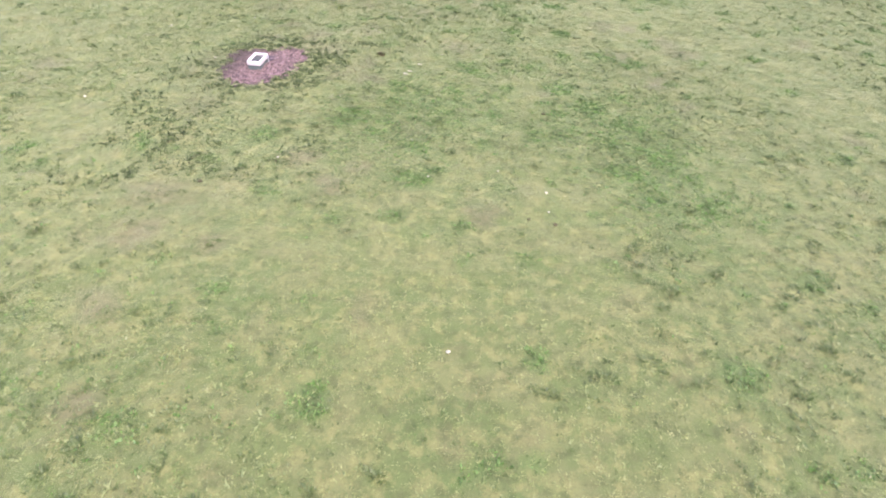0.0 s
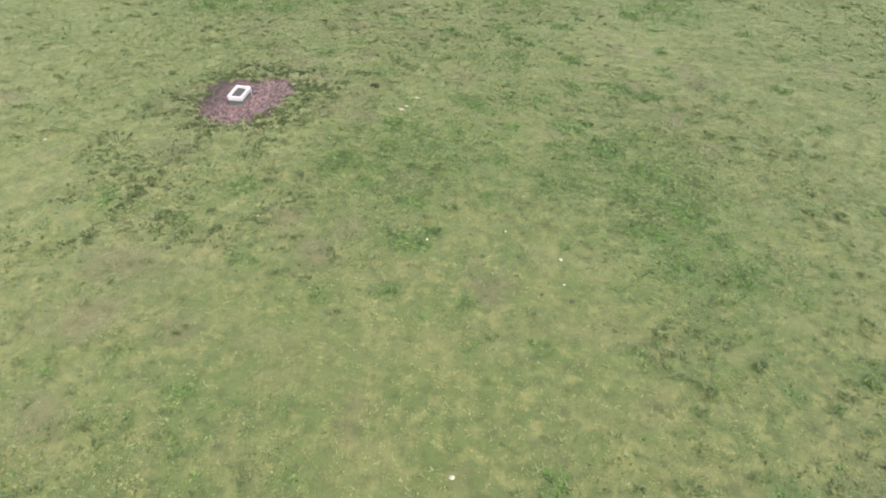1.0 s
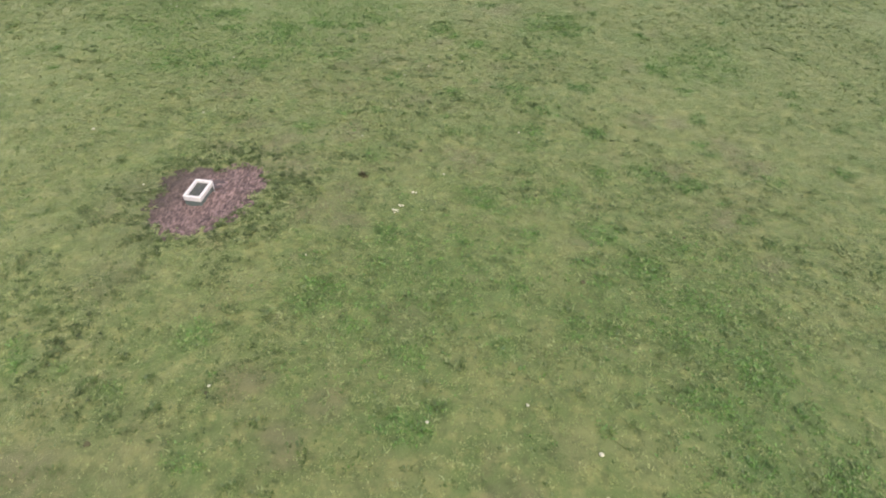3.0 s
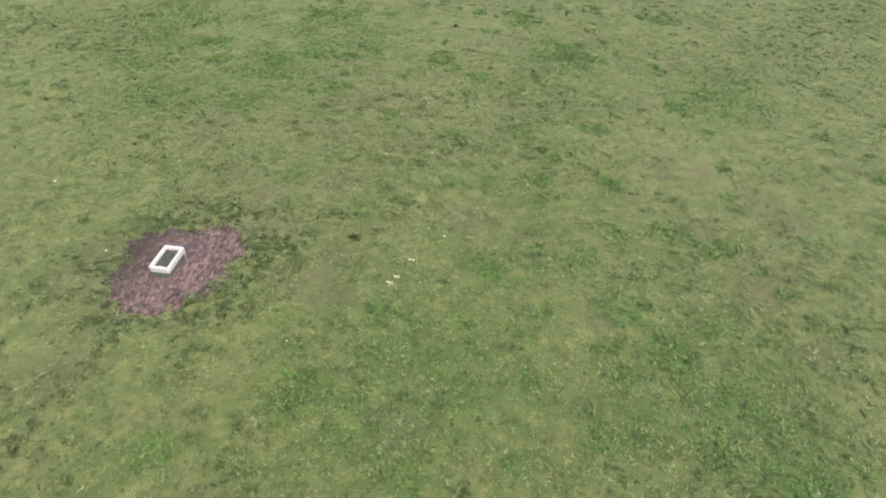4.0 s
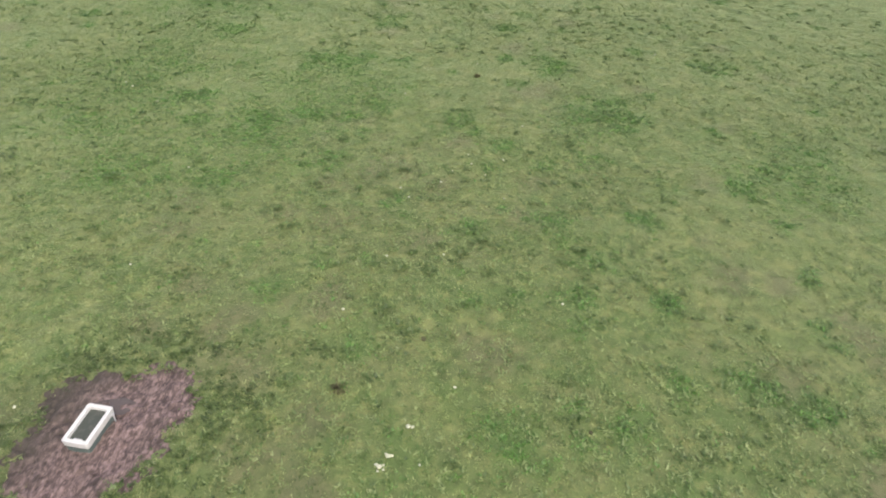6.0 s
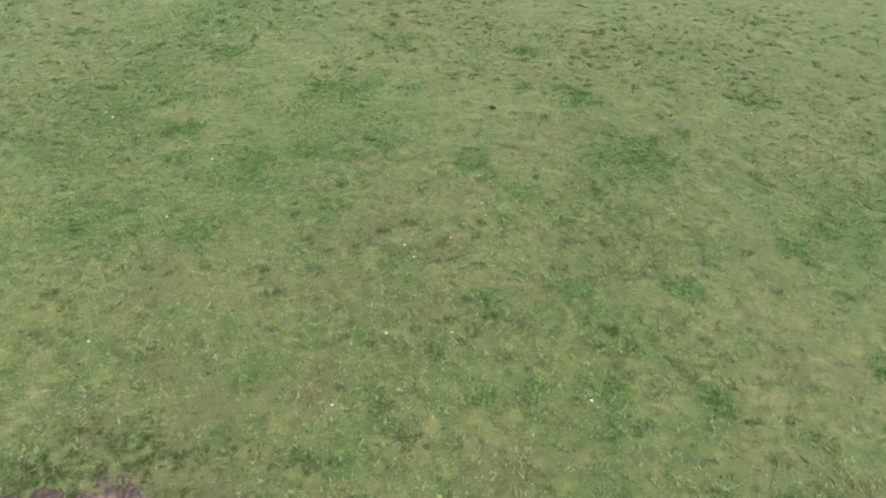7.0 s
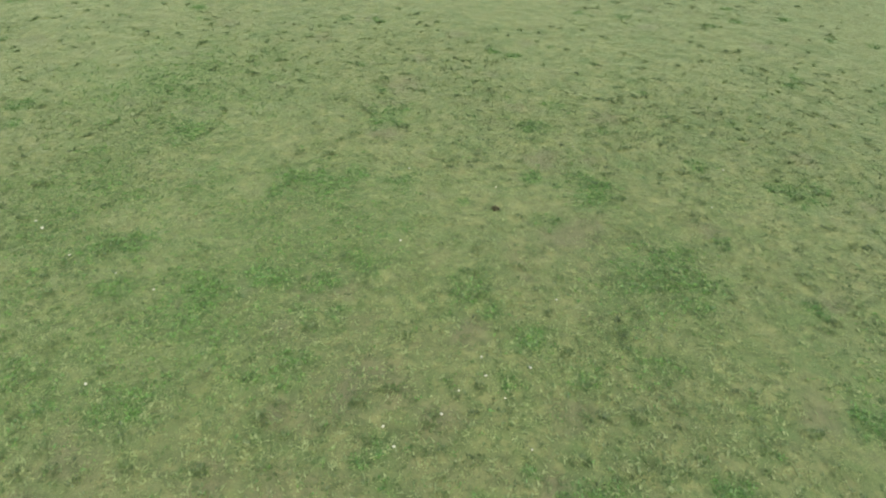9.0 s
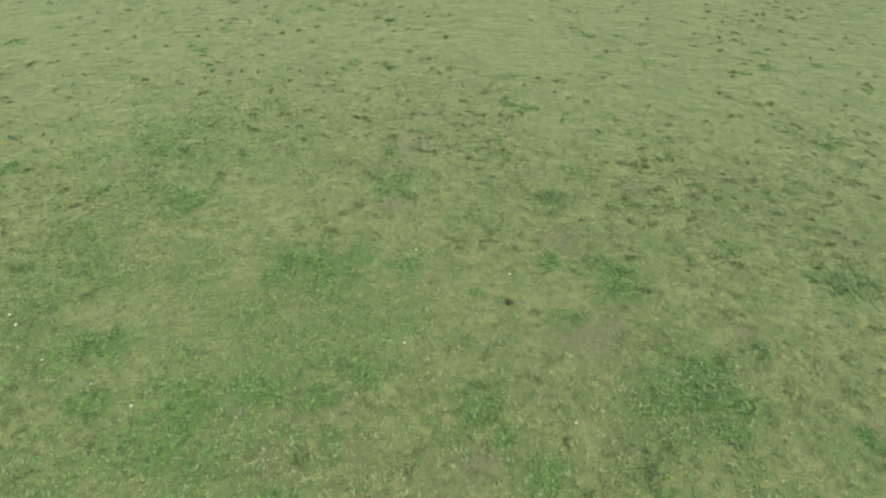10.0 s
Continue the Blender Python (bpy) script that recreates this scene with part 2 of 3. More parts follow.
LUSH_B = [(8.9, 37.8, 1.3), (-6.0, 38.1, 1.1), (-9.3, 38.2, 0.8), (-1.9, 38.7, 0.6), (4.3, 38.7, 0.8), (-3.7, 39.0, 0.8), (3.4, 39.9, 0.7), (6.5, 40.1, 1.2), (0.0, 40.4, 0.9), (-4.1, 40.4, 1.0), (-6.1, 40.7, 0.9), (-8.3, 40.7, 0.5), (-2.5, 41.2, 1.2), (0.7, 41.8, 1.1), (8.6, 41.9, 1.0), (4.7, 42.6, 1.2), (-0.3, 43.5, 1.1), (0.9, 44.5, 0.9), (-1.8, 44.8, 1.3), (2.7, 45.6, 1.1), (0.8, 46.4, 0.7), (10.2, 47.6, 1.2), (5.0, 48.3, 0.8), (8.0, 48.8, 1.1), (0.9, 50.8, 1.0), (-7.5, 50.9, 0.4), (-17.4, 51.0, 0.6), (12.1, 51.5, 1.1), (-3.9, 51.6, 0.7), (0.7, 52.7, 1.2)]
LUSH_C = [(5.0, 53.1, 0.8), (-11.0, 53.3, 0.9), (-4.6, 53.6, 0.5), (-9.1, 53.8, 0.7), (1.9, 56.0, 1.4), (0.8, 57.0, 1.1), (-4.3, 57.5, 0.8), (-7.8, 57.8, 0.7), (0.0, 58.3, 1.2), (-21.6, 58.6, 0.9), (-8.3, 59.1, 0.7), (4.8, 59.2, 1.0), (-2.8, 59.3, 0.6), (-18.5, 59.5, 1.8), (-14.5, 61.4, 1.2), (-13.2, 62.5, 1.2), (-19.0, 63.8, 1.4), (10.8, 64.1, 1.5), (-22.7, 65.3, 1.2), (2.5, 65.6, 1.1), (-13.6, 65.7, 0.8), (-3.4, 66.0, 1.3), (-18.5, 66.2, 2.2), (-4.8, 67.3, 0.8), (-15.8, 67.7, 1.6), (-24.9, 67.8, 1.7), (-23.6, 68.4, 1.5), (-6.4, 68.8, 1.2), (-11.6, 70.0, 1.3), (1.6, 70.5, 1.2)]
LUSH_D = [(3.7, 71.9, 2.7), (-11.3, 72.4, 1.3), (-2.5, 75.5, 1.1), (-16.4, 76.4, 2.9), (-0.5, 78.7, 1.9), (-3.9, 79.9, 1.0), (-25.9, 80.4, 2.0), (12.0, 81.1, 1.9), (-38.8, 81.3, 1.1), (-14.6, 85.9, 2.0), (-4.6, 86.3, 1.4)]
WORN_A = [(-15.6, 22.8, 1.5), (-12.2, 22.9, 1.1), (-16.4, 26.2, 1.5), (-7.7, 28.1, 1.1), (8.8, 29.4, 0.8), (-6.7, 30.4, 1.0), (-10.0, 30.6, 1.1), (-4.8, 34.9, 1.0), (12.6, 40.9, 1.2), (-8.3, 41.4, 1.2), (3.8, 41.8, 0.8), (-10.5, 42.1, 1.4), (-8.9, 44.4, 1.2), (11.4, 44.9, 1.4), (-13.6, 45.5, 0.7), (-12.0, 46.3, 1.4), (-13.3, 46.8, 0.8), (-13.8, 47.9, 1.1), (-17.2, 48.1, 1.4), (-2.8, 48.8, 1.5), (9.2, 49.0, 1.8), (-13.8, 49.2, 1.2), (-16.2, 50.5, 1.2), (14.5, 50.7, 1.5), (-9.9, 51.2, 1.1), (13.7, 52.5, 1.5), (-19.2, 54.4, 1.3), (-6.5, 55.8, 1.2), (-11.6, 56.6, 1.6), (-13.9, 56.7, 1.3)]
WORN_B = [(-14.0, 48.6, 0.45), (-17.5, 48.5, 0.8), (-10.6, 31.6, 0.4), (-10.3, 30.8, 0.4), (-10.0, 30.0, 0.4), (-14.2, 46.3, 0.6), (-14.05, 47.1, 0.5), (-14.0, 47.9, 0.5), (-19.3, 57.0, 1.3), (-1.5, 58.6, 1.5), (-11.8, 59.9, 1.4), (-6.3, 61.0, 1.1), (-8.4, 61.9, 0.9), (-1.1, 62.3, 1.2), (-9.9, 63.2, 1.3), (-16.9, 63.4, 1.1), (8.8, 64.0, 1.2), (-14.0, 64.3, 1.1), (-5.8, 65.7, 1.0), (-16.3, 66.9, 0.9), (-13.1, 67.3, 1.5), (-1.6, 74.6, 2.0), (-3.1, 82.3, 1.5), (-13.7, 90.8, 2.0)]
SOME = random.Random(77)
LUSH_PLACES = LUSH_A + LUSH_B + LUSH_C + LUSH_D + [(SOME.uniform(-60, 34), SOME.uniform(10, 118), SOME.uniform(0.3, 0.9)) for n in range(340)]
WORN_PLACES = WORN_A + WORN_B + [(SOME.uniform(-60, 34), SOME.uniform(10, 118), SOME.uniform(0.4, 1.3)) for n in range(110)]


def spread(x, y, places, seed):
    """1 in the middle of the patches at the given places, falling off raggedly to 0 outside them."""
    x, y = np.asarray(x, float), np.asarray(y, float)
    shape = x.shape
    x, y = x.ravel(), y.ravel()
    ragged = 0.9 * (swell(x, y, 1.3, seed) - 0.5) + 0.8 * (swell(x, y, 0.5, seed + 1) - 0.5)
    best = np.zeros(len(x))
    order = np.argsort(y)
    ys = y[order]
    for px, py, radius in places:
        some = order[np.searchsorted(ys, py - radius * 1.9):np.searchsorted(ys, py + radius * 1.9)]
        d = np.hypot((x[some] - px) / radius, (y[some] - py) / radius)
        best[some] = np.maximum(best[some], np.clip(1.25 - d + ragged[some] * np.clip(1.9 - d, 0, 1), 0, 1) * min(1, 0.55 + radius * 0.4))
    return best.reshape(shape)


# wide stretches that are greener, browner, or trodden darker and wetter, than the rest
GREEN_STRETCHES = [(-24, 60, 5), (-27, 64, 6), (-21, 63, 6), (-15, 73, 6), (-3.5, 38.5, 5), (8, 37, 6), (-26, 71, 8), (-17, 63, 4), (10, 31, 5), (3, 71, 4), (-30, 88, 9), (-5, 33, 4), (14, 66, 5)]
TRACK = [(-16.6, 39.6), (-16.6, 38.2), (-16.9, 36.7), (-17.4, 33.8), (-18.1, 29.9), (-18.7, 27.2)]
TRODDEN_STRETCHES = [(-19.6, 42.2, 2.2), (-18.9, 39.2, 2.2), (-17.8, 35.5, 1.8)]
BROWN_STRETCHES = [(-8, 57, 5), (-18, 57, 4), (-15, 26, 4), (-9.5, 46, 3.5), (-1, 73, 5), (2, 62, 3), (11, 47, 4), (-10, 62, 4), (-14, 50, 4), (-6, 30, 4)]


def stretch(x, y, places, seed):
    x, y = np.asarray(x, float), np.asarray(y, float)
    best = np.zeros(x.shape)
    for px, py, radius in places:
        best = np.maximum(best, np.clip(1.3 - np.hypot(x - px, y - py) / radius, 0, 1))
    return best * np.clip(0.2 + 0.9 * swell(x, y, 2.2, seed) + 0.6 * (swell(x, y, 0.7, seed + 1) - 0.5), 0, 1)


def growth(x, y):
    return np.maximum(spread(x, y, LUSH_PLACES, 31), 0.75 * stretch(x, y, GREEN_STRETCHES, 47)) * (1 - 0.8 * belt(x, y))


def trail(x, y):
    """1 along the cattle's track that leaves the mud, 0 away from it."""
    best = np.zeros(np.shape(x))
    for (ax, ay), (bx, by) in zip(TRACK, TRACK[1:]):
        k = np.clip(((x - ax) * (bx - ax) + (y - ay) * (by - ay)) / ((bx - ax) ** 2 + (by - ay) ** 2), 0, 1)
        best = np.maximum(best, np.clip(1.5 - np.hypot(x - ax - k * (bx - ax), y - ay - k * (by - ay)) / 0.42, 0, 1))
    return best


def belt(x, y):
    """1 in the trampled belt of weeds and clods round the mud and along the track, 0 away from it; wider beyond and beside the trough than before it."""
    x, y = np.asarray(x, float), np.asarray(y, float)
    uneven = swell(x, y, 1.9, 57) - 0.5
    d = np.hypot((x + 15.4) / 4.2, (y - 43.2) / 4.9) + 0.5 * uneven
    return np.maximum(np.clip((1.15 - d) / 0.35, 0, 1), np.clip(0.8 * trail(x, y) + uneven, 0, 1)) * np.clip((0.10 - wear(x, y)) / 0.15, 0, 1)


def thinness(x, y):
    return np.maximum(np.maximum(spread(x, y, WORN_PLACES, 41) * 0.85, 0.38 * stretch(x, y, BROWN_STRETCHES, 44)), 0.14 * belt(x, y) + 0.45 * np.clip(wear(x, y) * 2 + 0.8, 0, 1))


def marked(mesh, x, y):
    """Stores growth, thinness and treading with the points of a mesh, for its material."""
    for name, values in (("growth", growth(x, y)), ("thinness", thinness(x, y)), ("trodden", stretch(x, y, TRODDEN_STRETCHES, 49))):
        mesh.attributes.new(name, "FLOAT", "POINT").data.foreach_set("value", np.ascontiguousarray(np.repeat(values, len(mesh.vertices) // len(values)), np.float32))
    return mesh


def steps(low, high, step, far):
    """Even steps from low to high, then growing steps out to +-far."""
    inner = list(np.arange(low, high + step / 2, step))
    gap, out, back = step, [], []
    while inner[-1] + sum(out) < far:
        gap *= 1.5
        out.append(gap)
    gap = step
    while inner[0] - sum(back) > -far:
        gap *= 1.5
        back.append(gap)
    return np.array(list(inner[0] - np.cumsum(back))[::-1] + inner + list(inner[-1] + np.cumsum(out)))


ground = new("ground", grid_mesh("ground", steps(-62, 40, 0.25, 2500), steps(4, 136, 0.25, 2500), land))
places = np.empty(len(ground.data.vertices) * 3, np.float32)
ground.data.vertices.foreach_get("co", places)
marked(ground.data, places[0::3], places[1::3])
ground.data.materials.append(TURF)
tagged(ground, "uneven grazed yellow-green pasture turf with straw-coloured areas", "ground", kind="structure")


def mud_height(x, y):
    pocks = 0.11 * (swell(x, y, 0.30, 8) - 0.5) + 0.09 * (swell(x, y, 0.15, 9) - 0.5)
    inside = np.clip(wear(x, y) * 3.0 + 0.15, -0.6, 1)
    return land(x, y) + np.where(inside < 0, 0.2, 0.025) * inside + 0.085 * np.clip(inside, 0, 1) + pocks * np.clip(inside, 0.2, 1)


mud = new("mud_patch", grid_mesh("mud_patch", np.arange(-20.6, -11.4, 0.055), np.arange(37.6, 49.6, 0.055), mud_height))
places = np.empty(len(mud.data.vertices) * 3, np.float32)
mud.data.vertices.foreach_get("co", places)
x, y = places[0::3], places[1::3]
wet = np.clip(np.maximum((-16.4 - x) / 1.7, 0) + 0.2 * (y - 42.5) / 2.5 + 0.8 * (swell(x, y, 0.9, 72) - 0.5), 0, 1)
wet = np.maximum(wet, np.clip(1 - 5.5 * wear(x, y), 0, 1) * (0.1 + 0.8 * swell(x, y, 0.35, 73)))
mud.data.attributes.new("wetness", "FLOAT", "POINT").data.foreach_set("value", wet.astype(np.float32))
mud.data.materials.append(MUD)
tagged(mud, "trampled reddish-brown mud pocked by hooves round the trough", "mud", kind="structure")


# ---- grass ----
dice = np.random.default_rng(7)


def in_view(x, y):
    """The stretch of pasture that the flight passes over."""
    fade = dice.uniform(0, 1, len(x)) ** 2 * 16
    left = fade + np.minimum(15.0 + 0.62 * y, np.minimum(26.0 + 0.37 * y, 66))
    right = fade + np.minimum(12.5 + 0.44 * y, 39)
    return (x > -left) & (x < right) & (y < 112 + fade + np.clip((x + 62) * 0.29, 0, 28)) & (y > 9 - fade)


def scatter(count):
    x, y = dice.uniform(-80, 55, count), dice.uniform(-7, 154, count)
    ok = in_view(x, y)
    return x[ok], y[ok]


def blades(x, y, z, count, long, wide, lean, seed):
    """Bent blades, count to a tuft, round each place. long: a length for each tuft."""
    r = np.random.default_rng(seed)
    n = len(x) * count
    px, py, pz, ln = (np.repeat(v, count) for v in (x, y, z, long))
    ln = ln * r.uniform(0.65, 1.25, n)
    turn = r.uniform(0, 2 * np.pi, n)
    out = r.uniform(0.25, 1.0, n) * lean
    px = px + np.cos(turn) * ln * 0.15 + r.normal(0, 0.03, n)
    py = py + np.sin(turn) * ln * 0.15 + r.normal(0, 0.03, n)
    half = wide * r.uniform(0.6, 1.2, n) / 2
    sx, sy = -np.sin(turn) * half, np.cos(turn) * half
    mx, my, mz = px + np.cos(turn) * ln * out * 0.45, py + np.sin(turn) * ln * out * 0.45, pz + ln * 0.62 * np.sqrt(1 - 0.55 * out ** 2)
    tx, ty, tz = px + np.cos(turn) * ln * out, py + np.sin(turn) * ln * out, pz + ln * (1 - 0.72 * out)
    low = pz - 0.03
    verts = np.stack([px - sx, py - sy, low, px + sx, py + sy, low, mx + sx * 0.8, my + sy * 0.8, mz, mx - sx * 0.8, my - sy * 0.8, mz, tx, ty, tz], -1).reshape(-1, 3)
    base = np.arange(n)[:, None] * 5
    tris = (base[:, :, None] + np.array([[0, 1, 2], [0, 2, 3], [3, 2, 4]])[None]).reshape(-1, 3)
    return verts, tris


def flat_blades(x, y, z, count, long, wide, steep, seed):
    """Short one-piece blades for the grazed sward."""
    r = np.random.default_rng(seed)
    n = len(x) * count
    px, py, pz, ln = (np.repeat(v, count) for v in (x, y, z, long))
    ln = ln * r.uniform(0.6, 1.3, n)
    turn, rise = r.uniform(0, 2 * np.pi, n), r.uniform(0.12, steep, n)
    px, py = px + r.normal(0, 0.06, n), py + r.normal(0, 0.06, n)
    half = wide * r.uniform(0.6, 1.3, n) / 2
    sx, sy = -np.sin(turn) * half, np.cos(turn) * half
    low = pz - 0.02
    flat = np.sqrt(1 - rise ** 2)
    verts = np.stack([px - sx, py - sy, low, px + sx, py + sy, low, px + np.cos(turn) * ln * flat, py + np.sin(turn) * ln * flat, pz + ln * rise], -1).reshape(-1, 3)
    return verts, np.arange(3 * n).reshape(-1, 3)


def clumps(x, y, size, thick, wide, seed, tall=0.5, steep=0.62):
    """Uneven clumps of grass, longer one way than the other: blades that lean outwards from the middle of each,
    standing on a low dome. thick: blades to the square metre."""
    r = np.random.default_rng(seed)
    count = np.maximum(6, (thick * np.pi * size ** 2 * r.uniform(0.7, 1.3, len(x))).astype(int))
    k = np.repeat(np.arange(len(x)), count)
    n = len(k)
    way, long = r.uniform(0, np.pi, len(x))[k], r.uniform(1.0, 2.0, len(x))[k]
    phase, lobes = r.uniform(0, 6.3, len(x))[k], r.integers(2, 5, len(x))[k]
    a, far = r.uniform(0, 2 * np.pi, n), np.sqrt(r.uniform(0, 1, n))
    rad = size[k] * (1 + 0.32 * np.sin(lobes * a + phase))
    u, v = np.cos(a) * rad * far * long, np.sin(a) * rad * far / np.sqrt(long)
    px, py = x[k] + u * np.cos(way) - v * np.sin(way), y[k] + u * np.sin(way) + v * np.cos(way)
    turn = a + way + r.normal(0, 0.8, n)
    ln = (0.09 + 0.22 * size[k]) * r.uniform(0.6, 1.2, n)
    rise = np.clip(steep * (1 - 0.68 * far) + r.normal(0, 0.12, n), 0.05, 0.95)
    pz = land(px, py) + size[k] * tall * (1 - far ** 2)
    half = wide * r.uniform(0.6, 1.3, n) / 2
    sx, sy, flat = -np.sin(turn) * half, np.cos(turn) * half, np.sqrt(1 - rise ** 2)
    low = pz - 0.05
    verts = np.stack([px - sx, py - sy, low, px + sx, py + sy, low, px + np.cos(turn) * ln * flat, py + np.sin(turn) * ln * flat, pz + ln * rise], -1).reshape(-1, 3)
    return verts, np.arange(3 * n).reshape(-1, 3)


def stuff(name, pieces, material, label, marks=None):
    """One object out of several heaps of blades. marks: where the tufts stand, to store how the grass grows there."""
    starts = np.cumsum([0] + [len(v) for v, f in pieces[:-1]])
    ob = new(name, solid(name, np.concatenate([v for v, f in pieces]), np.concatenate([f + k for (v, f), k in zip(pieces, starts)])))
    if marks:
        marked(ob.data, *marks)
    ob.data.materials.append(material)
    return tagged(ob, label, "grass", kind="stuff")


def rough(x, y):
    """How rough the pasture is, from about -0.5 in smooth grazed stretches to 0.5 in rough ones."""
    return 0.9 * (swell(x, y, 11.0, 51) - 0.5) + 0.6 * (swell(x, y, 4.2, 52) - 0.5) + 0.35 * (swell(x, y, 1.6, 53) - 0.5)


x, y = scatter(470000)
tuft = 0.6 * swell(x, y, 0.55, 15) + 0.4 * swell(x, y, 0.25, 17)
ok = (wear(x, y) < dice.uniform(-0.35, 0.10, len(x)) + 0.55 * np.clip(np.maximum((-17.2 - x) / 2, (41.0 - y) / 1.5), 0, 1) * dice.uniform(0, 1, len(x)) ** 3) & (tuft > dice.uniform(0.0, 0.6, len(x))) & (thinness(x, y) * 0.75 < dice.uniform(0, 1, len(x)))
x, y, tuft = x[ok], y[ok], tuft[ok]
stuff("short_grass", [flat_blades(x, y, land(x, y), 4, 0.08 + 0.11 * tuft + 0.05 * growth(x, y), 0.06, 0.40, 1)], SHORT, "short grazed yellow-green pasture grass", (x, y))

# longer leaves that the herd has bent down, lying over the sward
x, y = scatter(260000)
ok = (wear(x, y) < 0.0) & (swell(x, y, 0.5, 81) + 0.5 * rough(x, y) > dice.uniform(0.1, 0.8, len(x)) + np.clip(np.maximum((y - 72) / 60, (36 - y) / 16), 0, 0.5)) & (np.maximum(0.75 * belt(x, y), stretch(x, y, TRODDEN_STRETCHES, 49)) < dice.uniform(0, 1, len(x)))
x, y = x[ok], y[ok]
stuff("bent_grass", [flat_blades(x, y, land(x, y) + 0.04, 3, dice.uniform(0.14, 0.30, len(x)), 0.088, 0.32, 11)], LEAVES, "longer green and pale leaves of bent grass on the pasture", (x, y))

# clumps of rank grass left standing by the grazers
x, y = scatter(21000)
ok = (dice.uniform(0, 1, len(x)) < (0.42 + 0.9 * rough(x, y)) * np.clip((128 - y) / 45, 0.45, 1.0)) & (wear(x, y) < -0.05)
x, y = x[ok], y[ok]
size = 0.11 + 0.26 * dice.uniform(0, 1, len(x)) ** 1.7
rank_heaps = [clumps(x, y, size, 240, 0.06, 2, 0.30, 0.5)]
# smaller ones in loose flocks
x, y = scatter(480000)
near = np.clip((108 - y) / 32, 0.08, 1)
ok = (dice.uniform(0, 1, len(x)) < near * (0.40 + 0.8 * rough(x, y) + 0.3 * belt(x, y) + 0.5 * growth(x, y))) & (wear(x, y) < 0.0) & (swell(x, y, 0.45, 63) > dice.uniform(0.1, 0.8, len(x)))
x, y = x[ok], y[ok]
rank_heaps.append(clumps(x, y, dice.uniform(0.04, 0.12, len(x)), 280, 0.065, 3, 0.55, 0.34))
stuff("rank_grass", rank_heaps, RANK, "darker green clumps of rank ungrazed grass")

x, y = scatter(60000)
near = np.clip((100 - y) / 30, 0.0, 1)
ok = (dice.uniform(0, 1, len(x)) < near * (0.20 + 0.8 * rough(x, y) + 0.4 * growth(x, y) - 0.3 * belt(x, y))) & (wear(x, y) < -0.05)
leafy_heaps = [clumps(x[ok], y[ok], dice.uniform(0.06, 0.15, ok.sum()), 220, 0.08, 10, 0.5, 0.3)]
# pale tufts, light in colour to stand in for sunlit leaves
x, y = scatter(430000)
near = np.clip((106 - y) / 30, 0.05, 1)
ok = (dice.uniform(0, 1, len(x)) < near * (0.16 + 0.5 * rough(x, y) + 0.2 * growth(x, y) + 0.15 * belt(x, y))) & (wear(x, y) < 0.0) & (swell(x, y, 0.5, 67) > dice.uniform(0.2, 0.9, len(x)))
stuff("pale_grass", [clumps(x[ok], y[ok], dice.uniform(0.06, 0.17, ok.sum()), 150, 0.075, 9, 0.3, 0.25)], PALE, "pale straw-green tufts of grass, coloured like sunlit leaves")

# dark tufts, single ones all over and close together in the belt round the mud
x, y = scatter(70000)
near = np.clip((110 - y) / 32, 0.20, 1)
ok = (dice.uniform(0, 1, len(x)) < near * (0.16 + 0.9 * rough(x, y) + 0.5 * growth(x, y))) & (wear(x, y) < 0.02)
dark_heaps = [clumps(x[ok], y[ok], dice.uniform(0.03, 0.085, ok.sum()), 420, 0.05, 4, 0.8)]
x, y = dice.uniform(-22.5, -7.5, 84000), dice.uniform(26, 52, 84000)
ok = (dice.uniform(0, 1, len(x)) < (0.95 * belt(x, y) * (1 - 0.45 * spread(x, y, WORN_PLACES, 41)) + 0.24 * stretch(x, y, TRODDEN_STRETCHES, 49) + 0.10 * (wear(x, y) > 0.05)) * np.clip(3.2 * (swell(x, y, 0.27, 55) - 0.36), 0.04, 1)) & (wear(x, y) < dice.uniform(0.0, 0.5, len(x)) ** 1.5)
dark_heaps.append(clumps(x[ok], y[ok], dice.uniform(0.025, 0.08, ok.sum()), 460, 0.045, 5, 0.9, 0.6))
x, y = scatter(11000)
ok = (dice.uniform(0, 1, len(x)) < (0.28 + 0.8 * rough(x, y)) * np.clip((128 - y) / 45, 0.40, 0.75) * np.clip((y - 20) / 40, 0.6, 1)) & (wear(x, y) < -0.05)
dark_heaps.append(clumps(x[ok], y[ok], 0.07 + 0.15 * dice.uniform(0, 1, ok.sum()) ** 2, 340, 0.05, 6, 0.45))
stuff("coarse_grass", dark_heaps, DARK, "dark green tufts of coarse grass dotted over the pasture")


# ---- lush patches: bright and dark clumps, closer together towards the middle of each ----
x, y = scatter(800000)
lush = growth(x, y)
ok = (lush > 0.12) & (lush ** 1.2 * 1.6 * (0.2 + swell(x, y, 0.6, 35)) > dice.uniform(0, 1, len(x))) & (wear(x, y) < 0.0)
x, y, lush = x[ok], y[ok], lush[ok]
size = dice.uniform(0.04, 0.10, len(x)) + 0.04 * lush
# some tufts coloured dark, partly in place of shaded gaps between leaves
deep = dice.uniform(0, 1, len(x)) < 0.24 + 0.2 * np.clip((38 - y) / 8, 0, 1)
stuff("lush_grass", leafy_heaps + [clumps(x[~deep], y[~deep], size[~deep], 260, 0.08, 7, 0.6, 0.30)], DEEP, "deep green patches of lush grass in the pasture")
stuff("dark_grass", [clumps(x[deep], y[deep], size[deep] * 0.6, 420, 0.045, 8, 0.8)], TUSSOCK, "dark green tufts among the lush patches, coloured like shaded gaps")


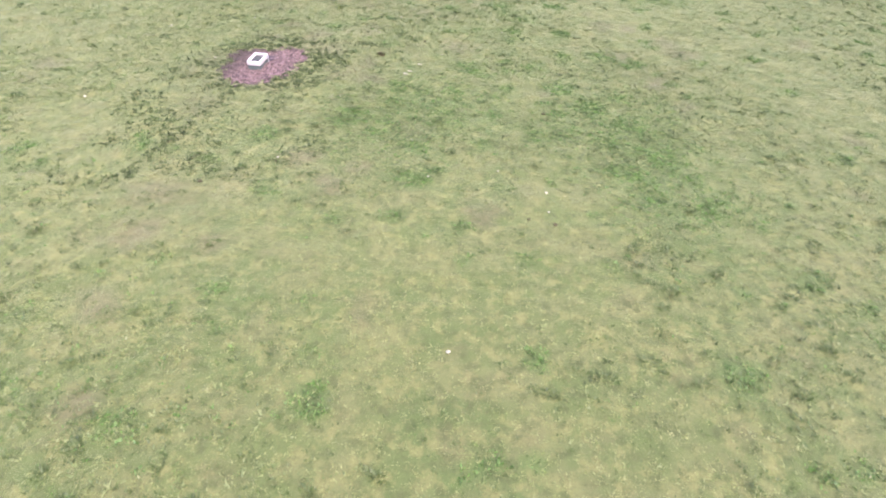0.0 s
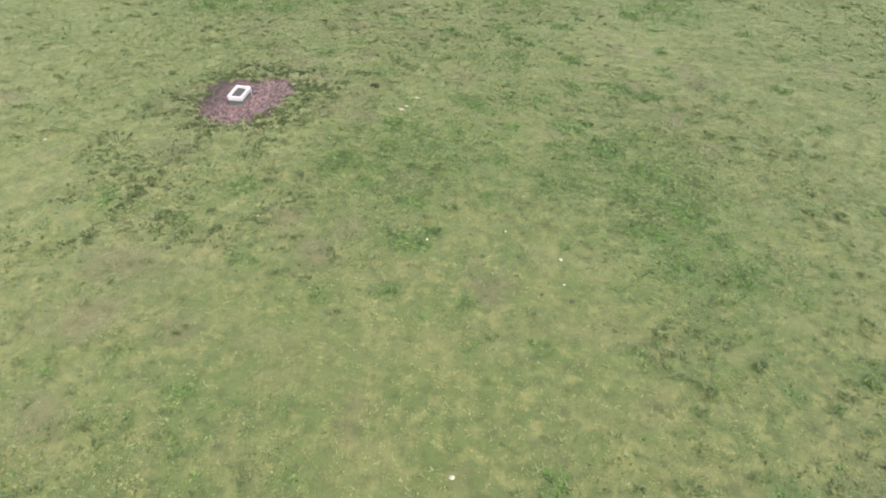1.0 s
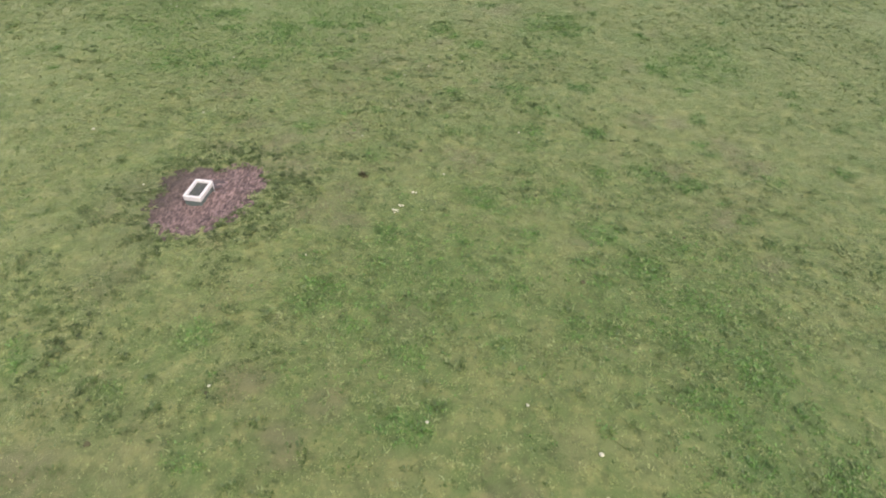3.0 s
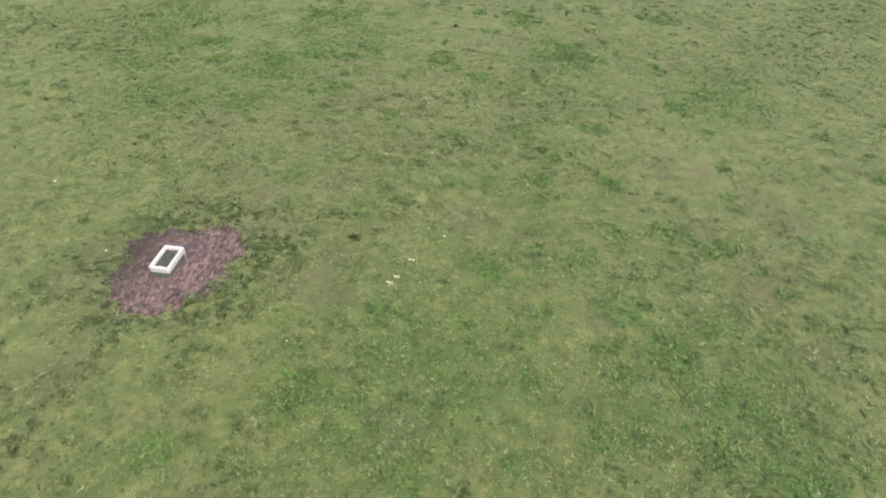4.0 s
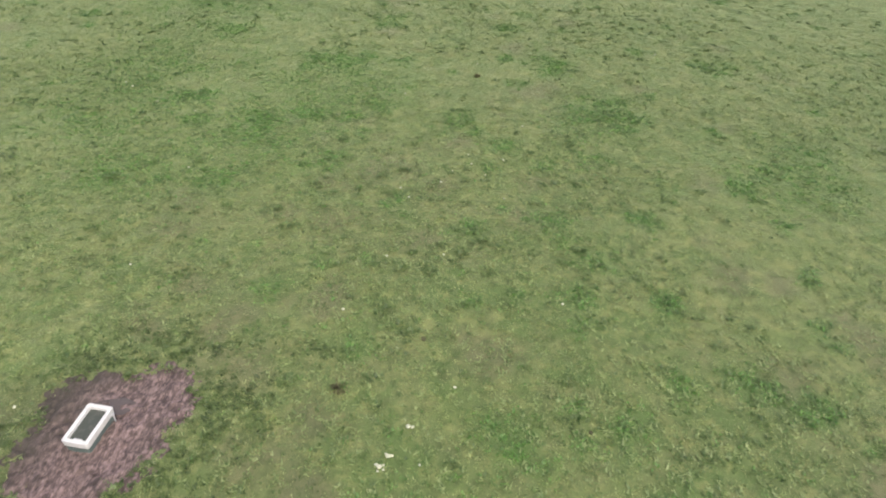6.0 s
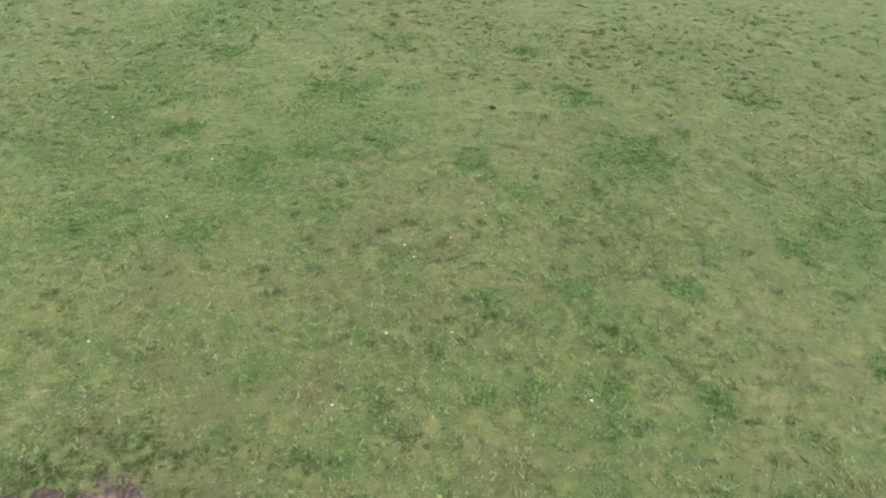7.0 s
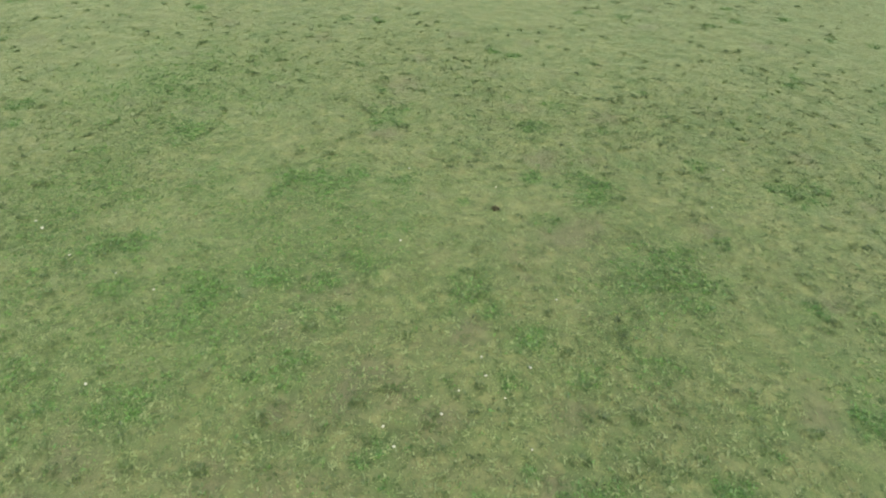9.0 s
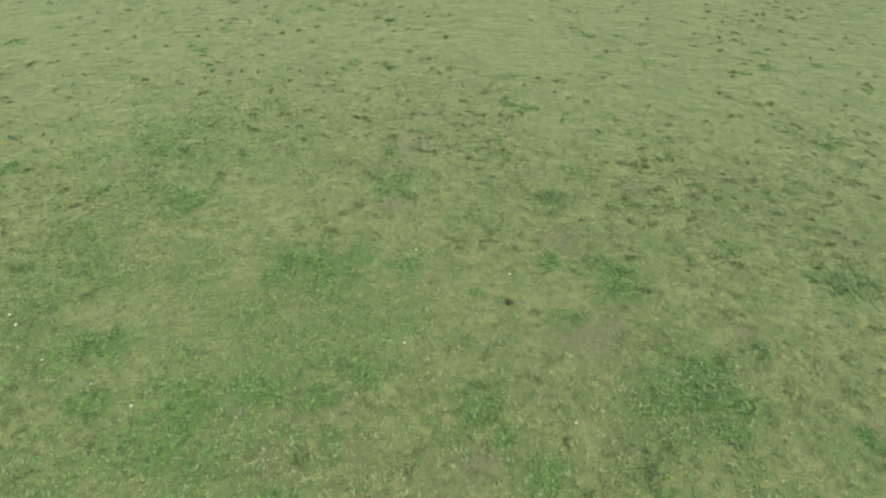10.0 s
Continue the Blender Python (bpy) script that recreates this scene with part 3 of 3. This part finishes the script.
# ---- the drinking trough, standing in the mud ----
def part(name, bm, material, parent, label=""):
    mesh = bpy.data.meshes.new(name)
    bm.to_mesh(mesh)
    bm.free()
    mesh.materials.append(material)
    ob = new(name, mesh)
    ob.parent = parent
    return tagged(ob, label)


def box(bm, x0, x1, y0, y1, z0, z1, taper=0.0):
    made = bmesh.ops.create_cube(bm, size=1)["verts"]
    for v in made:
        k = taper if v.co.z < 0 else 0.0
        v.co = Vector(((x0 + x1) / 2 + v.co.x * (x1 - x0 - 2 * k), (y0 + y1) / 2 + v.co.y * (y1 - y0 - 2 * k), z0 if v.co.z < 0 else z1))
    return made


def bevelled(bm, width, segments=2):
    bmesh.ops.bevel(bm, geom=bm.edges[:] , offset=width, segments=segments, profile=0.6, affect="EDGES")
    return bm


def ring(bm, rings):
    """Joins rounded rectangles (half width, half length, height, corner radius), one after another, into a shell."""
    loops = []
    for w, l, z, r in rings:
        loop = []
        for sx, sy, start in ((1, 1, 0), (-1, 1, 90), (-1, -1, 180), (1, -1, 270)):
            for step in range(5):
                a = radians(start + step * 22.5)
                loop.append(bm.verts.new((sx * (w - r) + r * math.cos(a), sy * (l - r) + r * math.sin(a), z)))
        loops.append(loop)
    for a, b in zip(loops, loops[1:]):
        for i in range(len(a)):
            bm.faces.new((a[i], a[(i + 1) % len(a)], b[(i + 1) % len(a)], b[i]))
    return loops


def water_trough(m):
    thing = new("water_trough")
    thing.matrix_world = m
    tagged(thing, "whitewashed concrete drinking trough full of dark water on mud", "trough")
    bm = bmesh.new()
    loops = ring(bm, [(0.43, 0.775, -0.14, 0.07), (0.445, 0.79, 0.14, 0.08), (0.458, 0.803, 0.315, 0.08)])
    bm.faces.new(loops[0][::-1])
    bm.faces.new(loops[-1])
    part("base", bm, LOWER_WALL, thing, "dark green lower wall set back")
    bm = bmesh.new()
    loops = ring(bm, [(0.33, 0.67, 0.317, 0.05), (0.465, 0.81, 0.317, 0.08), (0.478, 0.823, 0.335, 0.09), (0.487, 0.832, 0.565, 0.09), (0.472, 0.817, 0.59, 0.085), (0.358, 0.700, 0.59, 0.045), (0.338, 0.680, 0.57, 0.04), (0.33, 0.66, 0.37, 0.04), (0.33, 0.67, 0.317, 0.05)])
    bmesh.ops.remove_doubles(bm, verts=bm.verts, dist=0.001)
    bmesh.ops.recalc_face_normals(bm, faces=bm.faces)
    part("rim", bm, WHITE, thing, "thick white rim with chipped paint")
    bm = bmesh.new()
    box(bm, -0.345, 0.345, -0.675, 0.675, 0.37, 0.455)
    part("water", bm, WATER, thing, "dark still water")
    bm = bmesh.new()
    box(bm, -0.15, 0.17, -0.70, -0.60, 0.40, 0.525)
    part("valve_cover", bevelled(bm, 0.025), WHITE, thing, "low white cover over the float valve")
    bm = bmesh.new()
    bmesh.ops.create_cone(bm, cap_ends=True, segments=14, radius1=0.028, radius2=0.028, depth=0.50, matrix=pose(0.54, 0.62, 0.15))
    bmesh.ops.create_cone(bm, cap_ends=True, segments=14, radius1=0.045, radius2=0.045, depth=0.07, matrix=pose(0.54, 0.62, 0.42))
    part("supply_pipe", bm, PIPE, thing, "short galvanised standpipe")
    return thing


trough = water_trough(pose(-16.40, 42.53, up(-16.40, 42.53) + 0.10, 0, 0, -2.0))


def puddle(x, y, radius):
    bm = bmesh.new()
    rim = [bm.verts.new((radius * (0.9 + 0.14 * math.sin(2 * a + 1) + 0.07 * math.sin(5 * a)) * math.cos(a) * 1.25,
                         radius * (0.9 + 0.14 * math.sin(2 * a + 1) + 0.07 * math.sin(5 * a)) * math.sin(a), 0)) for a in np.linspace(0, 2 * math.pi, 40, endpoint=False)]
    bm.faces.new(rim)
    mesh = bpy.data.meshes.new("puddle")
    bm.to_mesh(mesh)
    bm.free()
    mesh.materials.append(PUDDLE)
    ob = new("puddle", mesh)
    ob.matrix_world = pose(x, y, up(x, y) + 0.125)
    return tagged(ob, "shallow muddy puddle beside the trough", "puddle", kind="structure")


puddle(-16.1, 43.75, 0.5)


# ---- mushrooms ----
def turned(bm, profile, segments=12, wobble=0.0, seed=0):
    """A turned body from (radius, height) pairs, slightly out of round."""
    r = random.Random(seed)
    phase, lobes = r.uniform(0, 6), r.choice((2, 3))
    loops = []
    for radius, z in profile:
        loops.append([bm.verts.new((radius * (1 + wobble * math.sin(lobes * a + phase)) * math.cos(a), radius * (1 + wobble * math.sin(lobes * a + phase)) * math.sin(a), z)) for a in [2 * math.pi * i / segments for i in range(segments)]])
    for a, b in zip(loops, loops[1:]):
        for i in range(segments):
            bm.faces.new((a[i], a[(i + 1) % segments], b[(i + 1) % segments], b[i]))
    bm.faces.new(loops[0][::-1])
    bm.faces.new(loops[-1])
    for f in bm.faces:
        f.smooth = True
    return bm


def mushroom(radius, seed):
    thing = new("mushroom")
    tagged(thing, "pale cream-white field mushroom cap standing in the grass", "mushroom", "field mushrooms")
    h = radius * 0.55
    part("stem", turned(bmesh.new(), [(radius * 0.24, -0.04), (radius * 0.2, h * 0.5), (radius * 0.22, h)], 8), STEM, thing)
    cap = [(radius * 0.25, h * 0.92), (radius * 0.9, h * 0.86), (radius, h * 0.98), (radius * 0.93, h * 1.2), (radius * 0.7, h * 1.45), (radius * 0.35, h * 1.6), (radius * 0.08, h * 1.65)]
    part("cap", turned(bmesh.new(), cap, 14, 0.08, seed), CAP, thing)
    return thing


MUSHROOMS = [mushroom(r, k) for k, r in enumerate((0.05, 0.068, 0.095))]
used = set()


def stand(kinds, k, x, y, lift=0.0, lean=0.0):
    """Sets one of the kinds at a place: the first one itself, then copies."""
    m = pose(x, y, up(x, y) + lift, dice.uniform(-lean, lean), dice.uniform(-lean, lean), dice.uniform(0, 360))
    if kinds[k].name in used:
        return copy_thing(kinds[k], m)
    used.add(kinds[k].name)
    kinds[k].matrix_world = m
    return kinds[k]


PALE_STRIP_A = [(-0.6, 17.4, 0.16), (3.5, 27.5, 0.14), (3.4, 29.2, 0.16), (-2.9, 29.8, 0.13), (-11.3, 30.4, 0.15), (0.8, 31.1, 0.14), (-25.1, 35.5, 0.16), (-9.7, 38.6, 0.12), (-6.05, 42.69, 0.2), (-5.93, 42.78, 0.12), (-6.17, 42.75, 0.14), (-6.08, 42.52, 0.11), (-5.90, 42.60, 0.12), (-4.7, 43.0, 0.1), (-19.7, 43.1, 0.13), (-5.84, 43.15, 0.2), (-5.72, 43.20, 0.15), (-5.93, 43.24, 0.12), (-5.36, 44.5, 0.2), (-5.20, 44.52, 0.14), (-3.9, 46.6, 0.13), (-25.1, 48.2, 0.16), (-9.2, 50.1, 0.13), (-19.6, 51.4, 0.14), (0.3, 52.1, 0.13), (-8.1, 54.2, 0.15), (-5.4, 54.7, 0.14), (-7.9, 59.3, 0.14), (-20.6, 59.9, 0.14), (-8.5, 60.1, 0.15), (-2.8, 60.1, 0.1)]
PALE_STRIP_B = [(-6.4, 61.1, 0.14), (-5.9, 62.4, 0.12), (-4.0, 62.4, 0.12), (-4.9, 63.4, 0.13), (-3.1, 64.2, 0.13), (-5.2, 64.4, 0.12), (-20.8, 65.7, 0.14), (-23.1, 66.4, 0.12), (-26.0, 67.2, 0.15), (-2.1, 68.8, 0.15), (-28.6, 68.9, 0.16), (-29.4, 69.5, 0.13), (-10.3, 71.7, 0.14), (-5.9, 78.1, 0.14), (6.6, 78.6, 0.12), (-11.3, 79.0, 0.13), (8.0, 83.2, 0.13), (-3.2, 83.7, 0.12), (-1.4, 84.1, 0.12)]
for n, (x, y, radius) in enumerate(PALE_STRIP_A + PALE_STRIP_B):
    stand(MUSHROOMS, 0 if radius < 0.125 else 1 if radius < 0.155 else 2, x, y, 0.03, 8)


# ---- dung pats and dead stalks ----
def dung_pat(radius, seed):
    profile = [(radius, -0.02), (radius * 0.98, 0.02), (radius * 0.8, 0.05), (radius * 0.72, 0.042), (radius * 0.5, 0.065), (radius * 0.42, 0.056), (radius * 0.15, 0.075)]
    bm = turned(bmesh.new(), profile, 18, 0.10, seed)
    mesh = bpy.data.meshes.new("dung_pat")
    bm.to_mesh(mesh)
    bm.free()
    mesh.materials.append(DUNG)
    return tagged(new("dung_pat", mesh), "dark brown drying dung pat on the turf", "dung pat", "dung pats")


PATS = [dung_pat(r, 20 + k) for k, r in enumerate((0.08, 0.115))]
for n, (x, y) in enumerate([(3.5, 40.1), (3.4, 38.6), (1.3, 45.4), (8.8, 42.7), (2.5, 26.8), (3.8, 26.5), (-11.3, 30.1), (-5.5, 49.0), (-18.8, 54.9), (-14.5, 27.4)]):
    stand(PATS, n % 2, x, y)


def dead_dock(x, y, radius, seed):
    r = np.random.default_rng(seed)
    n = 34
    a, d = r.uniform(0, 2 * np.pi, n), radius * np.sqrt(r.uniform(0, 1, n))
    ox, oy = np.cos(a) * d, np.sin(a) * d
    verts, tris = blades(ox, oy, land(x + ox, y + oy) - up(x, y), 3, 0.36 * (1 - 0.6 * d / radius), 0.035, 0.6, seed)
    ob = new("dead_dock", solid("dead_dock", verts, tris))
    ob.matrix_world = pose(x, y, up(x, y))
    ob.data.materials.append(DEAD)
    return tagged(ob, "brown withered dock plant standing in the pasture", "plant", "withered docks")


for n, (x, y, radius) in enumerate([(-8.3, 45.8, 0.38), (-5.7, 75.7, 0.2)]):
    dead_dock(x, y, radius, 300 + n)
